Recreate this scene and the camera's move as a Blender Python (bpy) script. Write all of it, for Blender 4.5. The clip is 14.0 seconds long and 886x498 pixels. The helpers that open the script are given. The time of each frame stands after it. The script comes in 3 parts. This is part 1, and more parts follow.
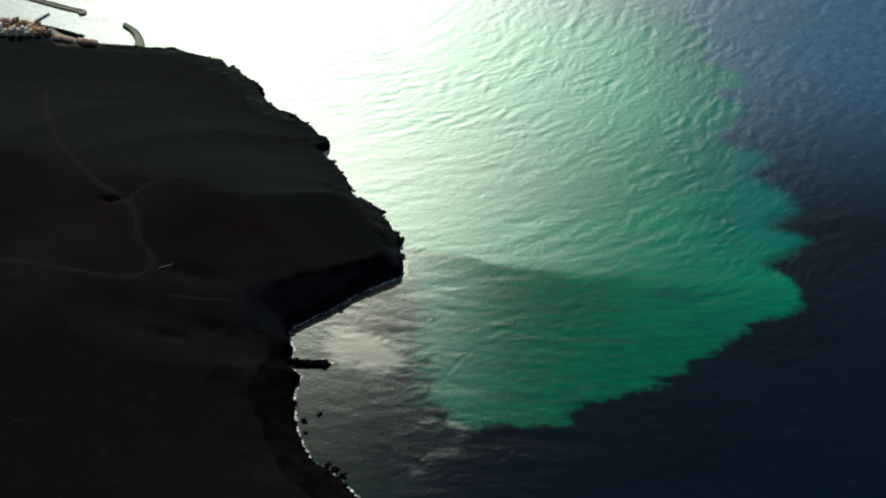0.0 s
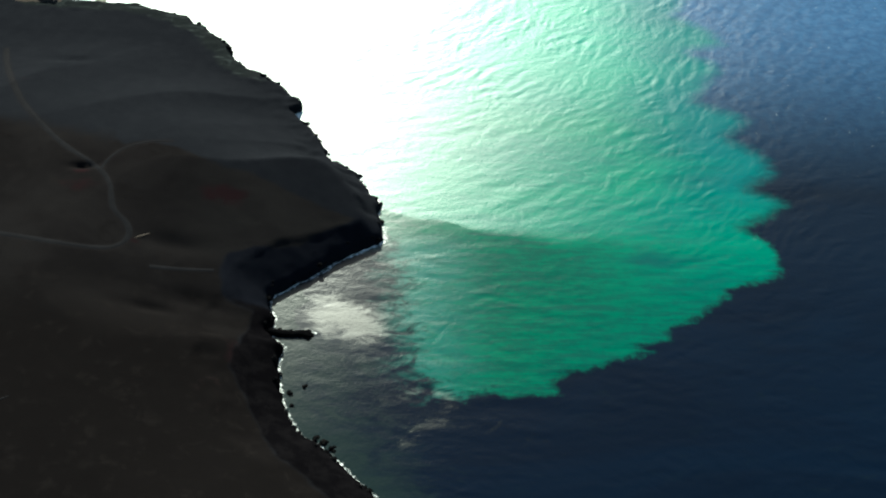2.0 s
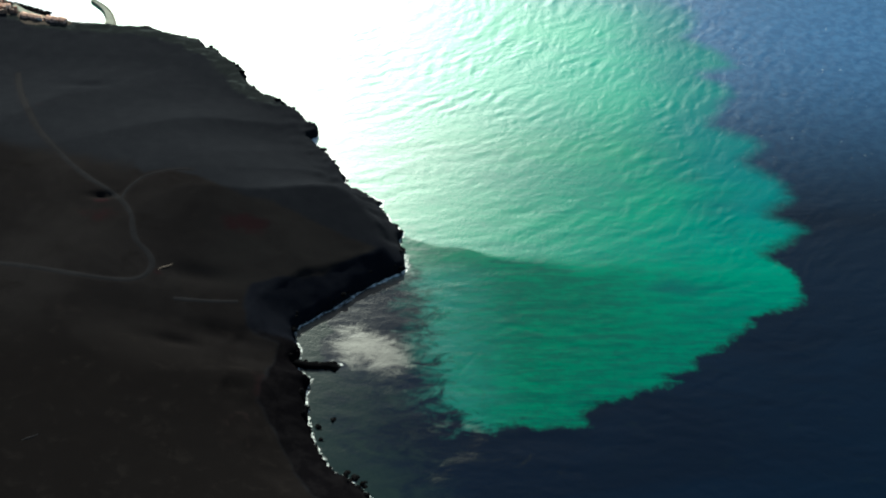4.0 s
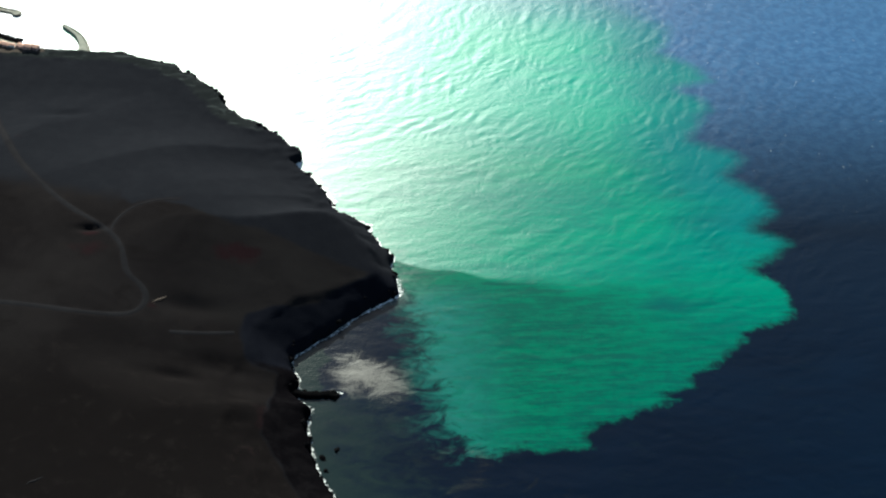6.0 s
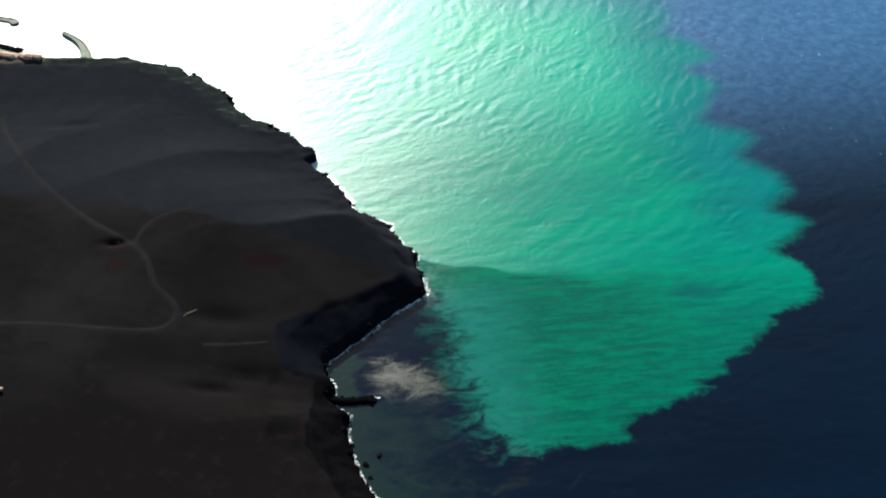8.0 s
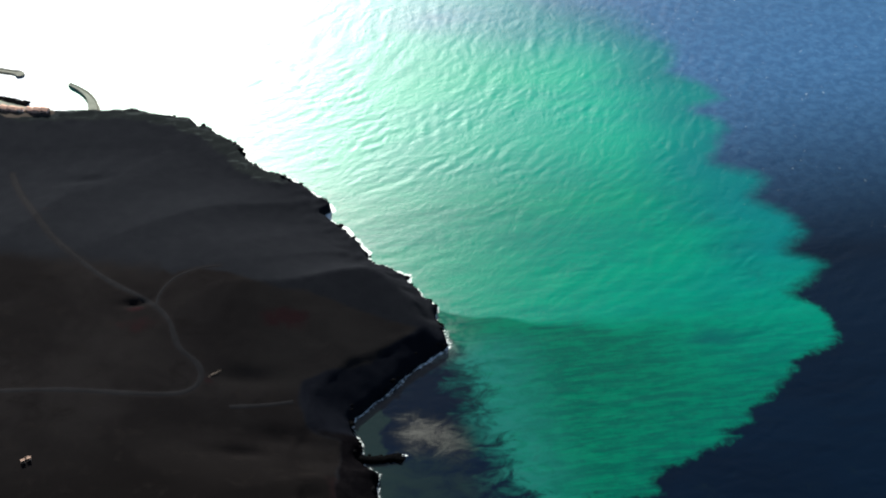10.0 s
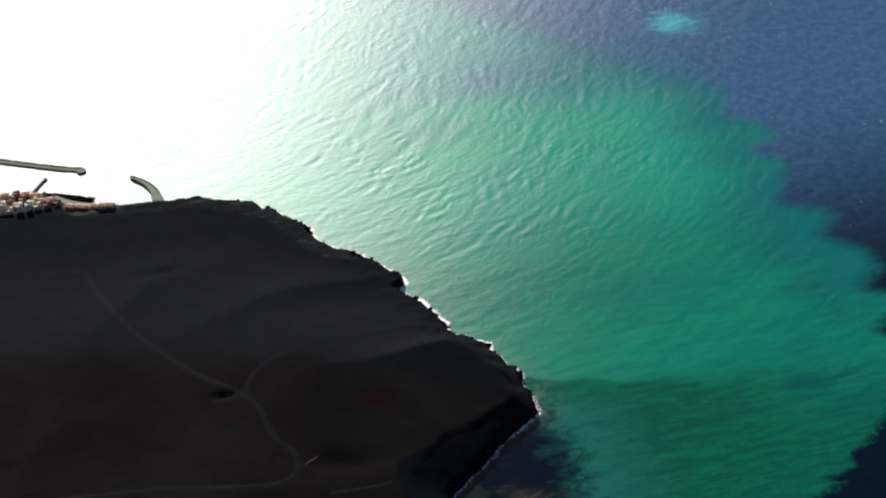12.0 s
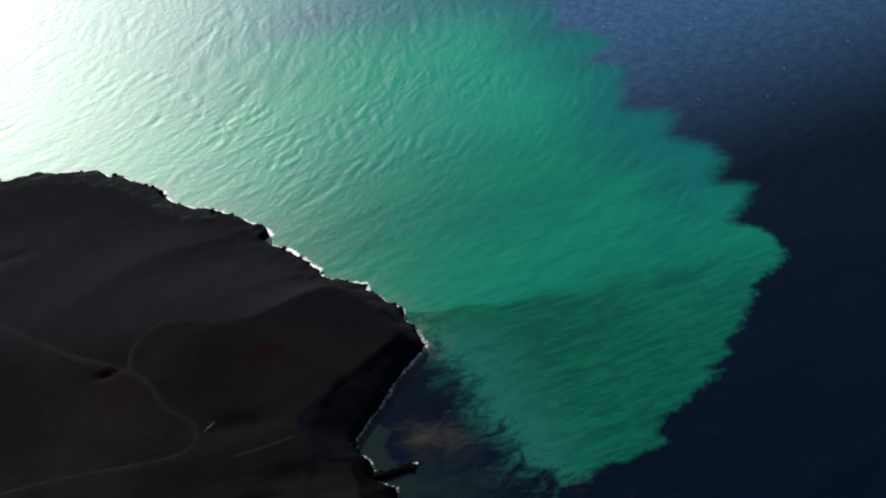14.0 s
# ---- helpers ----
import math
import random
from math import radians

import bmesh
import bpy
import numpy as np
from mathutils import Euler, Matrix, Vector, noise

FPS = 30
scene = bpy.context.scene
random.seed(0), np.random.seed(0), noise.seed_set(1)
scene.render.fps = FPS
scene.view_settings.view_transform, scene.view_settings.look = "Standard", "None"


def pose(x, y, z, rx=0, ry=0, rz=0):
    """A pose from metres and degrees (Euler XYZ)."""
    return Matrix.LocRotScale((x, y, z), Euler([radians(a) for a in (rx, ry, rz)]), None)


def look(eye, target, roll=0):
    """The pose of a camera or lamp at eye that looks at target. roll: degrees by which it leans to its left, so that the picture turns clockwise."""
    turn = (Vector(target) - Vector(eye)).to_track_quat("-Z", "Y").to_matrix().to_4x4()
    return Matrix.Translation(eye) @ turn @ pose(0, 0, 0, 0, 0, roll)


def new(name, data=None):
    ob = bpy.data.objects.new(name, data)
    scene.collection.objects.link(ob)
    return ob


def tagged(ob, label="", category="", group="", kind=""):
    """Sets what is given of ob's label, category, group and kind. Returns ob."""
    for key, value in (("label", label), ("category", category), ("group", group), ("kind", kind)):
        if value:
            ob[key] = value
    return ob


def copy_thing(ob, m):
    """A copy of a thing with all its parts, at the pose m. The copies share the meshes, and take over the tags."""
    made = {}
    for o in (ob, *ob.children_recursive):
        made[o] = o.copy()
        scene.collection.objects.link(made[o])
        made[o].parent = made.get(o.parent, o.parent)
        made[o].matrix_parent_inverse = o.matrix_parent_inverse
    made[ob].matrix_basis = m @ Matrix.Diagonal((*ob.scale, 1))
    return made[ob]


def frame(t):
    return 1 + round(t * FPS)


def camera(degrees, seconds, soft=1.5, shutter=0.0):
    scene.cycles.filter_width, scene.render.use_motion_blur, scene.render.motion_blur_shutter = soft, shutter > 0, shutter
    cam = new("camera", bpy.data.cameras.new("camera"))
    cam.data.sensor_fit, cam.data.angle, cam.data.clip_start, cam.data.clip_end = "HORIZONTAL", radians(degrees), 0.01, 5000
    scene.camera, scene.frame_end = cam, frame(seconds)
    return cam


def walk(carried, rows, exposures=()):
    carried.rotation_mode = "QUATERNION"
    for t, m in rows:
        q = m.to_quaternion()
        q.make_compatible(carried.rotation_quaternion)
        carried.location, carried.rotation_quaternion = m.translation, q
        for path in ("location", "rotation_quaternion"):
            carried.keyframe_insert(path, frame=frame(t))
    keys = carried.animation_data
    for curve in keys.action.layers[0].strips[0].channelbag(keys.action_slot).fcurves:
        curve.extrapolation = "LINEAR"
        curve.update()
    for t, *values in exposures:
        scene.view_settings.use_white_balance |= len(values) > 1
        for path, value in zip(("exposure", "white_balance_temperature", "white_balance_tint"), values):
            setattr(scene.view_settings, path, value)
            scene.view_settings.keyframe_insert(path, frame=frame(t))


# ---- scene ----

# ---- camera: seconds, x, y, z, yaw, pitch, lean ----
cam = camera(40.2, 14.0, soft=2.2)
ROWS = [
    (0, 0.0, 0.0, 549.9, 0.00, -37.14, 1.05),
    (0.5, -6.8, 3.6, 552.1, 1.10, -37.37, 1.22),
    (1, -13.8, 7.5, 554.5, 0.71, -38.16, 1.20),
    (1.5, -21.2, 12.2, 557.2, -0.84, -41.42, 1.66),
    (2, -28.4, 17.2, 560.0, -3.68, -39.87, 3.13),
    (2.5, -35.7, 21.5, 562.5, -4.12, -39.77, 3.06),
    (3, -43.2, 25.3, 564.8, -3.81, -39.95, 2.64),
    (3.5, -50.8, 29.1, 566.9, -4.31, -39.78, 3.25),
    (6, -89.7, 43.3, 577.1, -7.94, -39.17, 4.11),
    (6.5, -98.2, 47.5, 580.0, -10.17, -40.75, 5.33),
    (7, -106.6, 52.0, 583.0, -8.87, -40.98, 2.90),
    (7.5, -114.9, 56.6, 586.1, -9.13, -40.75, 2.54),
    (10, -148.8, 82.1, 608.8, -10.57, -39.71, 1.89),
    (10.5, -156.7, 86.5, 612.5, -11.04, -37.52, 2.69),
    (11, -164.9, 91.4, 616.0, -13.69, -37.41, 2.40),
    (11.5, -173.1, 96.4, 619.5, -10.89, -37.44, -1.17),
    (12, -180.6, 100.8, 623.0, -8.77, -37.63, -3.93),
    (12.5, -187.8, 104.6, 626.0, -9.27, -35.36, -3.10),
    (13, -194.9, 108.3, 628.5, -10.25, -40.75, -1.67),
    (13.5, -202.0, 111.7, 630.6, -17.05, -38.15, -3.69),
    (14, -209.2, 115.2, 632.4, -19.10, -41.73, -4.73),
]
walk(cam, [(t, pose(x, y, z, 0, 0, yaw) @ pose(0, 0, 0, 90 + pitch) @ pose(0, 0, 0, 0, 0, lean))
           for t, x, y, z, yaw, pitch, lean in ROWS],
     exposures=[(0.0, 0.28, 6600, -9), (1.5, 1.05, 6350, -9), (2.0, 1.42, 6300, -9), (2.5, 1.15, 6300, -9), (3.5, 1.2, 6250, -8), (7.5, 1.5, 6250, 0), (10.0, 1.35, 6250, 3),
                (11.0, 0.7, 6400, 7), (11.5, 0.48, 6450, 7), (12.0, 0.64, 6500, 9), (12.5, 0.26, 6550, 10), (13.0, 0.24, 6450, 10), (14.0, 0.58, 6450, 11)])

# ---- sky and sun: low sun ahead of the camera, a little to its left ----
SUN_AZIMUTH, SUN_HEIGHT = 8.5, 26.0      # degrees to the left of +y, degrees above the horizon
world = bpy.data.worlds.new("sky")
scene.world = world
world.use_nodes = True
sky = world.node_tree.nodes.new("ShaderNodeTexSky")
sky.sky_type, sky.sun_disc = "NISHITA", False
sky.sun_elevation, sky.sun_rotation = radians(SUN_HEIGHT), radians(-SUN_AZIMUTH)
sky.altitude, sky.air_density, sky.dust_density = 100, 1.0, 1.2
background = world.node_tree.nodes["Background"]
background.inputs["Strength"].default_value = 0.046
world.node_tree.links.new(sky.outputs[0], background.inputs["Color"])

sun_data = bpy.data.lights.new("sun", "SUN")
sun_data.energy, sun_data.angle, sun_data.color = 5.0, radians(2.0), (1.0, 0.95, 0.86)
sun = new("sun", sun_data)
sun_way = Vector((-math.sin(radians(SUN_AZIMUTH)) * math.cos(radians(SUN_HEIGHT)),
                  math.cos(radians(SUN_AZIMUTH)) * math.cos(radians(SUN_HEIGHT)), math.sin(radians(SUN_HEIGHT))))
sun.matrix_world = look(sun_way * 900, (0, 0, 0))


# ---- materials ----
def nodes_of(name):
    mat = bpy.data.materials.new(name)
    mat.use_nodes = True
    tree = mat.node_tree
    return mat, tree, tree.nodes["Principled BSDF"]


def node(tree, kind, **values):
    n = tree.nodes.new(kind)
    for key, value in values.items():
        n.inputs[key.replace("_", " ")].default_value = value
    return n


def noise_tex(tree, vector, scale, detail=4.0, rough=0.55, distortion=0.0):
    n = node(tree, "ShaderNodeTexNoise", Scale=scale, Detail=detail, Roughness=rough, Distortion=distortion)
    tree.links.new(vector, n.inputs["Vector"])
    return n.outputs["Fac"]


def math_node(tree, operation, a, b=None, c=None):
    n = tree.nodes.new("ShaderNodeMath")
    n.operation = operation
    for slot, value in zip(n.inputs, (a, b, c)):
        if value is None:
            continue
        if isinstance(value, (int, float)):
            slot.default_value = value
        else:
            tree.links.new(value, slot)
    return n.outputs[0]


def step(tree, value, low, high, to_low=0.0, to_high=1.0):
    n = tree.nodes.new("ShaderNodeMapRange")
    n.interpolation_type = "SMOOTHSTEP"
    tree.links.new(value, n.inputs["Value"])
    for key, v in (("From Min", low), ("From Max", high), ("To Min", to_low), ("To Max", to_high)):
        n.inputs[key].default_value = v
    return n.outputs["Result"]


def blend(tree, fac, a, b):
    n = tree.nodes.new("ShaderNodeMix")
    n.data_type = "RGBA"
    for slot, value in ((n.inputs[0], fac), (n.inputs[6], a), (n.inputs[7], b)):
        if isinstance(value, (int, float)):
            slot.default_value = value
        elif isinstance(value, tuple):
            slot.default_value = (*value, 1.0)
        else:
            tree.links.new(value, slot)
    return n.outputs[2]


def attribute(tree, name):
    n = tree.nodes.new("ShaderNodeAttribute")
    n.attribute_name = name
    return n.outputs["Fac"]


def place_of(tree):
    return tree.nodes.new("ShaderNodeTexCoord").outputs["Object"]


def stretch(tree, vector, x, y, z, turn=0.0):
    n = tree.nodes.new("ShaderNodeMapping")
    n.inputs["Scale"].default_value = (x, y, z)
    n.inputs["Rotation"].default_value = (0, 0, radians(turn))
    tree.links.new(vector, n.inputs["Vector"])
    return n.outputs[0]


def bump(tree, shader, height, strength, distance, before=None):
    n = node(tree, "ShaderNodeBump", Strength=strength, Distance=distance)
    tree.links.new(height, n.inputs["Height"])
    if before is not None:
        tree.links.new(before, n.inputs["Normal"])
    tree.links.new(n.outputs[0], shader.inputs["Normal"])
    return n.outputs[0]


def surface(name, colour, other, scale, roughness, relief=0.5, metal=0.0, random_tint=0.0, depth=0.1, shine=0.3):
    """A plain rough surface: two tones by noise at two scales, and a fine relief."""
    mat, tree, shader = nodes_of(name)
    at = place_of(tree)
    big = noise_tex(tree, at, scale, 6.0, 0.6)
    fine = noise_tex(tree, at, scale * 9, 4.0, 0.6)
    mixed = math_node(tree, "ADD", math_node(tree, "MULTIPLY", big, 0.65), math_node(tree, "MULTIPLY", fine, 0.35))
    tone = blend(tree, step(tree, mixed, 0.36, 0.64), colour, other)
    if random_tint:
        info = tree.nodes.new("ShaderNodeObjectInfo")
        hue = tree.nodes.new("ShaderNodeHueSaturation")
        tree.links.new(tone, hue.inputs["Color"])
        tree.links.new(step(tree, info.outputs["Random"], 0, 1, 1 - random_tint, 1 + random_tint), hue.inputs["Value"])
        tone = hue.outputs[0]
    tree.links.new(tone, shader.inputs["Base Color"])
    shader.inputs["Roughness"].default_value, shader.inputs["Metallic"].default_value = roughness, metal
    shader.inputs["Specular IOR Level"].default_value = shine
    bump(tree, shader, fine, relief, depth)
    return mat


def sea_material():
    mat, tree, shader = nodes_of("sea_water")
    at = place_of(tree)
    # the edge of the stained water: fingers drawn out along the current, small frays, and loose wisps towards the cove
    flow = stretch(tree, at, 0.35, 1.0, 1.0, -12)
    fingers = noise_tex(tree, flow, 0.045, 5.0, 0.6, 0.6)
    frays = noise_tex(tree, at, 0.16, 5.0, 0.6, 0.8)
    clouds = noise_tex(tree, stretch(tree, at, 0.6, 1.0, 1.0, -20), 0.075, 8.0, 0.68, 1.4)
    wisps = math_node(tree, "MULTIPLY", math_node(tree, "MULTIPLY_ADD", clouds, 90.0, -45.0), attribute(tree, "west"))
    edge = math_node(tree, "ADD", math_node(tree, "ADD", attribute(tree, "stain"), wisps),
                     math_node(tree, "ADD", math_node(tree, "MULTIPLY_ADD", fingers, 20.0, -10.0),
                               math_node(tree, "MULTIPLY_ADD", frays, 12.0, -6.0)))
    soft_edge = math_node(tree, "DIVIDE", edge, attribute(tree, "stain_blur"))
    stained = math_node(tree, "MULTIPLY", step(tree, soft_edge, -1.0, 1.0), math_node(tree, "MULTIPLY_ADD", attribute(tree, "thin"), -0.42, 1.0))
    # tones within the stain and the open sea
    wide = noise_tex(tree, flow, 0.012, 4.0, 0.6, 0.8)
    streaks = noise_tex(tree, stretch(tree, at, 0.13, 1.0, 1.0, -4), 0.20, 6.0, 0.72, 0.5)
    mottle = noise_tex(tree, at, 0.11, 6.0, 0.68, 0.5)
    tone = math_node(tree, "ADD", math_node(tree, "MULTIPLY", wide, 0.15), math_node(tree, "MULTIPLY_ADD", streaks, 0.60, math_node(tree, "MULTIPLY", mottle, 0.25)))
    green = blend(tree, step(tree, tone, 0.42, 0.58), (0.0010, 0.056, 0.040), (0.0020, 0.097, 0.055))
    # sheen and haze painted into the green beyond the lee and far out
    open_sheen = math_node(tree, "MULTIPLY_ADD", attribute(tree, "calm"), -0.44, 0.34)
    green = blend(tree, math_node(tree, "MAXIMUM", math_node(tree, "MULTIPLY", attribute(tree, "wind_haze"), 0.9), open_sheen), green, blend(tree, step(tree, wide, 0.38, 0.62), (0.0034, 0.255, 0.195), (0.0046, 0.305, 0.200)))
    # towards its outer rim the stain thins to teal
    green = blend(tree, math_node(tree, "MULTIPLY", step(tree, edge, 95.0, 4.0, 0.0, 0.8), attribute(tree, "rim")), green, (0.0014, 0.092, 0.110))
    # milky teal where the sediment drifts into it
    green = blend(tree, math_node(tree, "MULTIPLY", attribute(tree, "milky"), step(tree, clouds, 0.35, 0.65, 0.35, 0.9)), green, (0.0100, 0.1050, 0.0900))
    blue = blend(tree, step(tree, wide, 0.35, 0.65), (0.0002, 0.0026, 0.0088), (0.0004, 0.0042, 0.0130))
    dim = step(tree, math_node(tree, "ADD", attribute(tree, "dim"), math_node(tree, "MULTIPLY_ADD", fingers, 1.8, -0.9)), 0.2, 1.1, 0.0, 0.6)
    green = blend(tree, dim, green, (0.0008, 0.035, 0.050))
    # distance haze painted into the open blue, lighter and mottled far out
    blue = blend(tree, attribute(tree, "blue_haze"), blue, blend(tree, step(tree, mottle, 0.40, 0.62), (0.0230, 0.0690, 0.1580), (0.0370, 0.0990, 0.2050)))
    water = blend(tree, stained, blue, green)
    # turbid grey-beige water in the cove, part of its paleness painted sun glint
    murk_glint = step(tree, math_node(tree, "ADD", attribute(tree, "murk_glint"), math_node(tree, "MULTIPLY_ADD", clouds, 2.0, -1.0)), 0.2, 1.3)
    murk_glint = math_node(tree, "MULTIPLY", murk_glint, step(tree, attribute(tree, "murk_glint"), 0.02, 0.3))
    water = blend(tree, murk_glint, water, (0.0120, 0.0122, 0.0110))
    shoal = step(tree, math_node(tree, "ADD", attribute(tree, "shoal"), math_node(tree, "MULTIPLY_ADD", clouds, 1.9, -0.95)), 0.1, 1.1)
    water = blend(tree, math_node(tree, "MULTIPLY", shoal, 0.8), water, (0.0080, 0.0165, 0.0150))
    plumes = noise_tex(tree, stretch(tree, at, 0.3, 1.0, 1.0, 35), 0.14, 6.0, 0.65, 0.8)
    spot = step(tree, math_node(tree, "ADD", attribute(tree, "boil"), math_node(tree, "MULTIPLY_ADD", plumes, 2.2, -1.1)), 0.2, 1.3)
    spot = math_node(tree, "MULTIPLY", spot, step(tree, attribute(tree, "boil"), 0.02, 0.3))
    water = blend(tree, spot, water, (0.050, 0.31, 0.38))
    wash = math_node(tree, "MULTIPLY", attribute(tree, "wash"), step(tree, clouds, 0.38, 0.62))
    water = blend(tree, math_node(tree, "MULTIPLY", wash, 0.6), water, (0.150, 0.200, 0.175))
    # foam along the rocks
    lace = noise_tex(tree, at, 0.42, 6.0, 0.7, 0.4)
    foam = step(tree, math_node(tree, "ADD", attribute(tree, "surf"), math_node(tree, "MULTIPLY_ADD", lace, 2.1, -1.1)), 0.5, 0.85)
    caps = noise_tex(tree, stretch(tree, at, 1.0, 0.6, 1.0, 30), 0.34, 3.0, 0.6)
    caps = math_node(tree, "MULTIPLY", step(tree, caps, 0.69, 0.75), math_node(tree, "MULTIPLY", math_node(tree, "MULTIPLY_ADD", attribute(tree, "open_sea"), 0.6, 0.4), math_node(tree, "MULTIPLY_ADD", attribute(tree, "wind_haze"), 1.2, 0.0)))
    foam = math_node(tree, "MAXIMUM", foam, math_node(tree, "MULTIPLY", caps, 0.6))
    water = blend(tree, foam, water, (0.78, 0.80, 0.80))
    # light scattered back from within the water, and the gloss of its ruffled face
    calm = math_node(tree, "ADD", attribute(tree, "calm"), math_node(tree, "MULTIPLY_ADD", streaks, 0.9, -0.45))
    chop = noise_tex(tree, stretch(tree, at, 1.0, 0.7, 1.0, 25), 0.55, 4.0, 0.6, 0.3)
    scales = noise_tex(tree, stretch(tree, at, 0.6, 1.0, 1.0, 35), 0.24, 3.0, 0.5, 0.5)
    chop = math_node(tree, "MULTIPLY_ADD", math_node(tree, "MULTIPLY", scales, math_node(tree, "MULTIPLY_ADD", attribute(tree, "wind_haze"), 1.6, 0.5)), 1.0, chop)
    ruffle = node(tree, "ShaderNodeBump", Strength=0.6, Distance=0.17)
    tree.links.new(math_node(tree, "MULTIPLY", chop, step(tree, calm, 0.0, 1.0, 1.0, 0.65)), ruffle.inputs["Height"])
    # fine ripples run over the stained water even in the lee; the cove lies smoother
    rough = math_node(tree, "ADD", step(tree, calm, 0.0, 1.0, 0.395, 0.285), math_node(tree, "MULTIPLY", math_node(tree, "MULTIPLY", stained, attribute(tree, "calm")), 0.025))
    body = tree.nodes.new("ShaderNodeBsdfDiffuse")
    tree.links.new(water, body.inputs["Color"])
    gloss = tree.nodes.new("ShaderNodeBsdfGlossy")
    gloss.distribution = "BECKMANN"
    tree.links.new(math_node(tree, "ADD", math_node(tree, "MULTIPLY_ADD", attribute(tree, "wind_haze"), 0.08, rough), math_node(tree, "MULTIPLY", math_node(tree, "MAXIMUM", foam, murk_glint), 0.14)), gloss.inputs["Roughness"])
    fresnel = node(tree, "ShaderNodeFresnel", IOR=1.36)
    for n in (body, gloss, fresnel):
        tree.links.new(ruffle.outputs[0], n.inputs["Normal"])
    both = tree.nodes.new("ShaderNodeMixShader")
    tree.links.new(fresnel.outputs[0], both.inputs[0])
    tree.links.new(body.outputs[0], both.inputs[1])
    tree.links.new(gloss.outputs[0], both.inputs[2])
    tree.links.new(both.outputs[0], tree.nodes["Material Output"].inputs["Surface"])
    tree.nodes.remove(shader)
    return mat


def land_material():
    mat, tree, shader = nodes_of("volcanic_ground")
    at = place_of(tree)
    big = noise_tex(tree, at, 0.014, 7.0, 0.62, 0.5)
    mid = noise_tex(tree, at, 0.09, 6.0, 0.65, 0.4)
    grain = noise_tex(tree, at, 0.8, 6.0, 0.7)
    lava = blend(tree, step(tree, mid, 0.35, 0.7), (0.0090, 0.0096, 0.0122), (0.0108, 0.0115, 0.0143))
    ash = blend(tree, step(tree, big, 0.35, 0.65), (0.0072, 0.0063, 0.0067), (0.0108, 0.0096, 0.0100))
    # southern ash darkened in colour for the weaker light there
    ash = blend(tree, math_node(tree, "MULTIPLY", attribute(tree, "south_shade"), 0.9), ash, (0.0050, 0.0042, 0.0043))
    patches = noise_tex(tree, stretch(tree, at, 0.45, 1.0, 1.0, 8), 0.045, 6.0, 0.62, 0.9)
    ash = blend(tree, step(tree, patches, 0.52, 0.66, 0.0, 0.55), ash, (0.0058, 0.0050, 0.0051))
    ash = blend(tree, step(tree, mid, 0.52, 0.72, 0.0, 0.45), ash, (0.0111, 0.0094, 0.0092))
    # ash painted lighter at the point to offset the shading of its slope
    ash = blend(tree, math_node(tree, "MULTIPLY", attribute(tree, "point_lift"), step(tree, patches, 0.35, 0.6, 0.5, 0.95)), ash, (0.0132, 0.0120, 0.0121))
    edge = math_node(tree, "ADD", attribute(tree, "ash"), math_node(tree, "MULTIPLY_ADD", mid, 0.5, -0.25))
    ground = blend(tree, step(tree, edge, 0.1, 0.9), lava, ash)
    red = math_node(tree, "ADD", attribute(tree, "cinder"), math_node(tree, "MULTIPLY_ADD", mid, 1.2, -0.6))
    ground = blend(tree, step(tree, red, 0.35, 0.95, 0.0, 0.85), ground, (0.0132, 0.0064, 0.0076))
    shrubs = math_node(tree, "ADD", attribute(tree, "scrub"), math_node(tree, "MULTIPLY_ADD", mid, 1.6, -0.8))
    ground = blend(tree, step(tree, shrubs, 0.3, 0.9, 0.0, 0.7), ground, (0.0140, 0.0165, 0.0163))
    ledges = noise_tex(tree, stretch(tree, at, 0.5, 1.0, 1.0, -50), 0.13, 5.0, 0.65, 0.6)
    ledges = math_node(tree, "MULTIPLY", step(tree, ledges, 0.53, 0.62), step(tree, attribute(tree, "scrub"), 0.3, 0.8))
    ground = blend(tree, math_node(tree, "MULTIPLY", ledges, 0.85), ground, (0.0300, 0.0345, 0.0350))
    ground = blend(tree, step(tree, math_node(tree, "ADD", attribute(tree, "paved"), math_node(tree, "MULTIPLY_ADD", mid, 0.8, -0.4)), 0.4, 0.7, 0.0, 0.9), ground, (0.0649, 0.0519, 0.0448))
    # shade painted into the cove cliffs' lava: bluish to the north, blacker to the south
    cliff = math_node(tree, "ADD", attribute(tree, "cliff_shade"), math_node(tree, "MULTIPLY_ADD", mid, 0.4, -0.2))
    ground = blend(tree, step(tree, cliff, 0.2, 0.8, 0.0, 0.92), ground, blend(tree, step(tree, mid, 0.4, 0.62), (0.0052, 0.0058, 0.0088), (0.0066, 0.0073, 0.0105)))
    slope_shade = math_node(tree, "ADD", attribute(tree, "slope_shade"), math_node(tree, "MULTIPLY_ADD", patches, 0.9, -0.45))
    ground = blend(tree, step(tree, slope_shade, 0.2, 0.8, 0.0, 0.95), ground, blend(tree, step(tree, mid, 0.42, 0.62), (0.0018, 0.0015, 0.0019), (0.0036, 0.0031, 0.0036)))
    worn = math_node(tree, "ADD", attribute(tree, "worn"), math_node(tree, "MULTIPLY_ADD", mid, 0.6, -0.3))
    ground = blend(tree, step(tree, worn, 0.1, 1.0, 0.0, 0.8), ground, (0.0132, 0.0116, 0.0123))
    ground = blend(tree, step(tree, grain, 0.4, 0.75, 0.0, 0.35), ground, (0.0041, 0.0041, 0.0047))
    tree.links.new(ground, shader.inputs["Base Color"])
    shader.inputs["Roughness"].default_value = 0.95
    shader.inputs["Specular IOR Level"].default_value = 0.0
    bump(tree, shader, math_node(tree, "ADD", math_node(tree, "MULTIPLY", mid, 2.0), grain), 0.16, 0.6)
    return mat


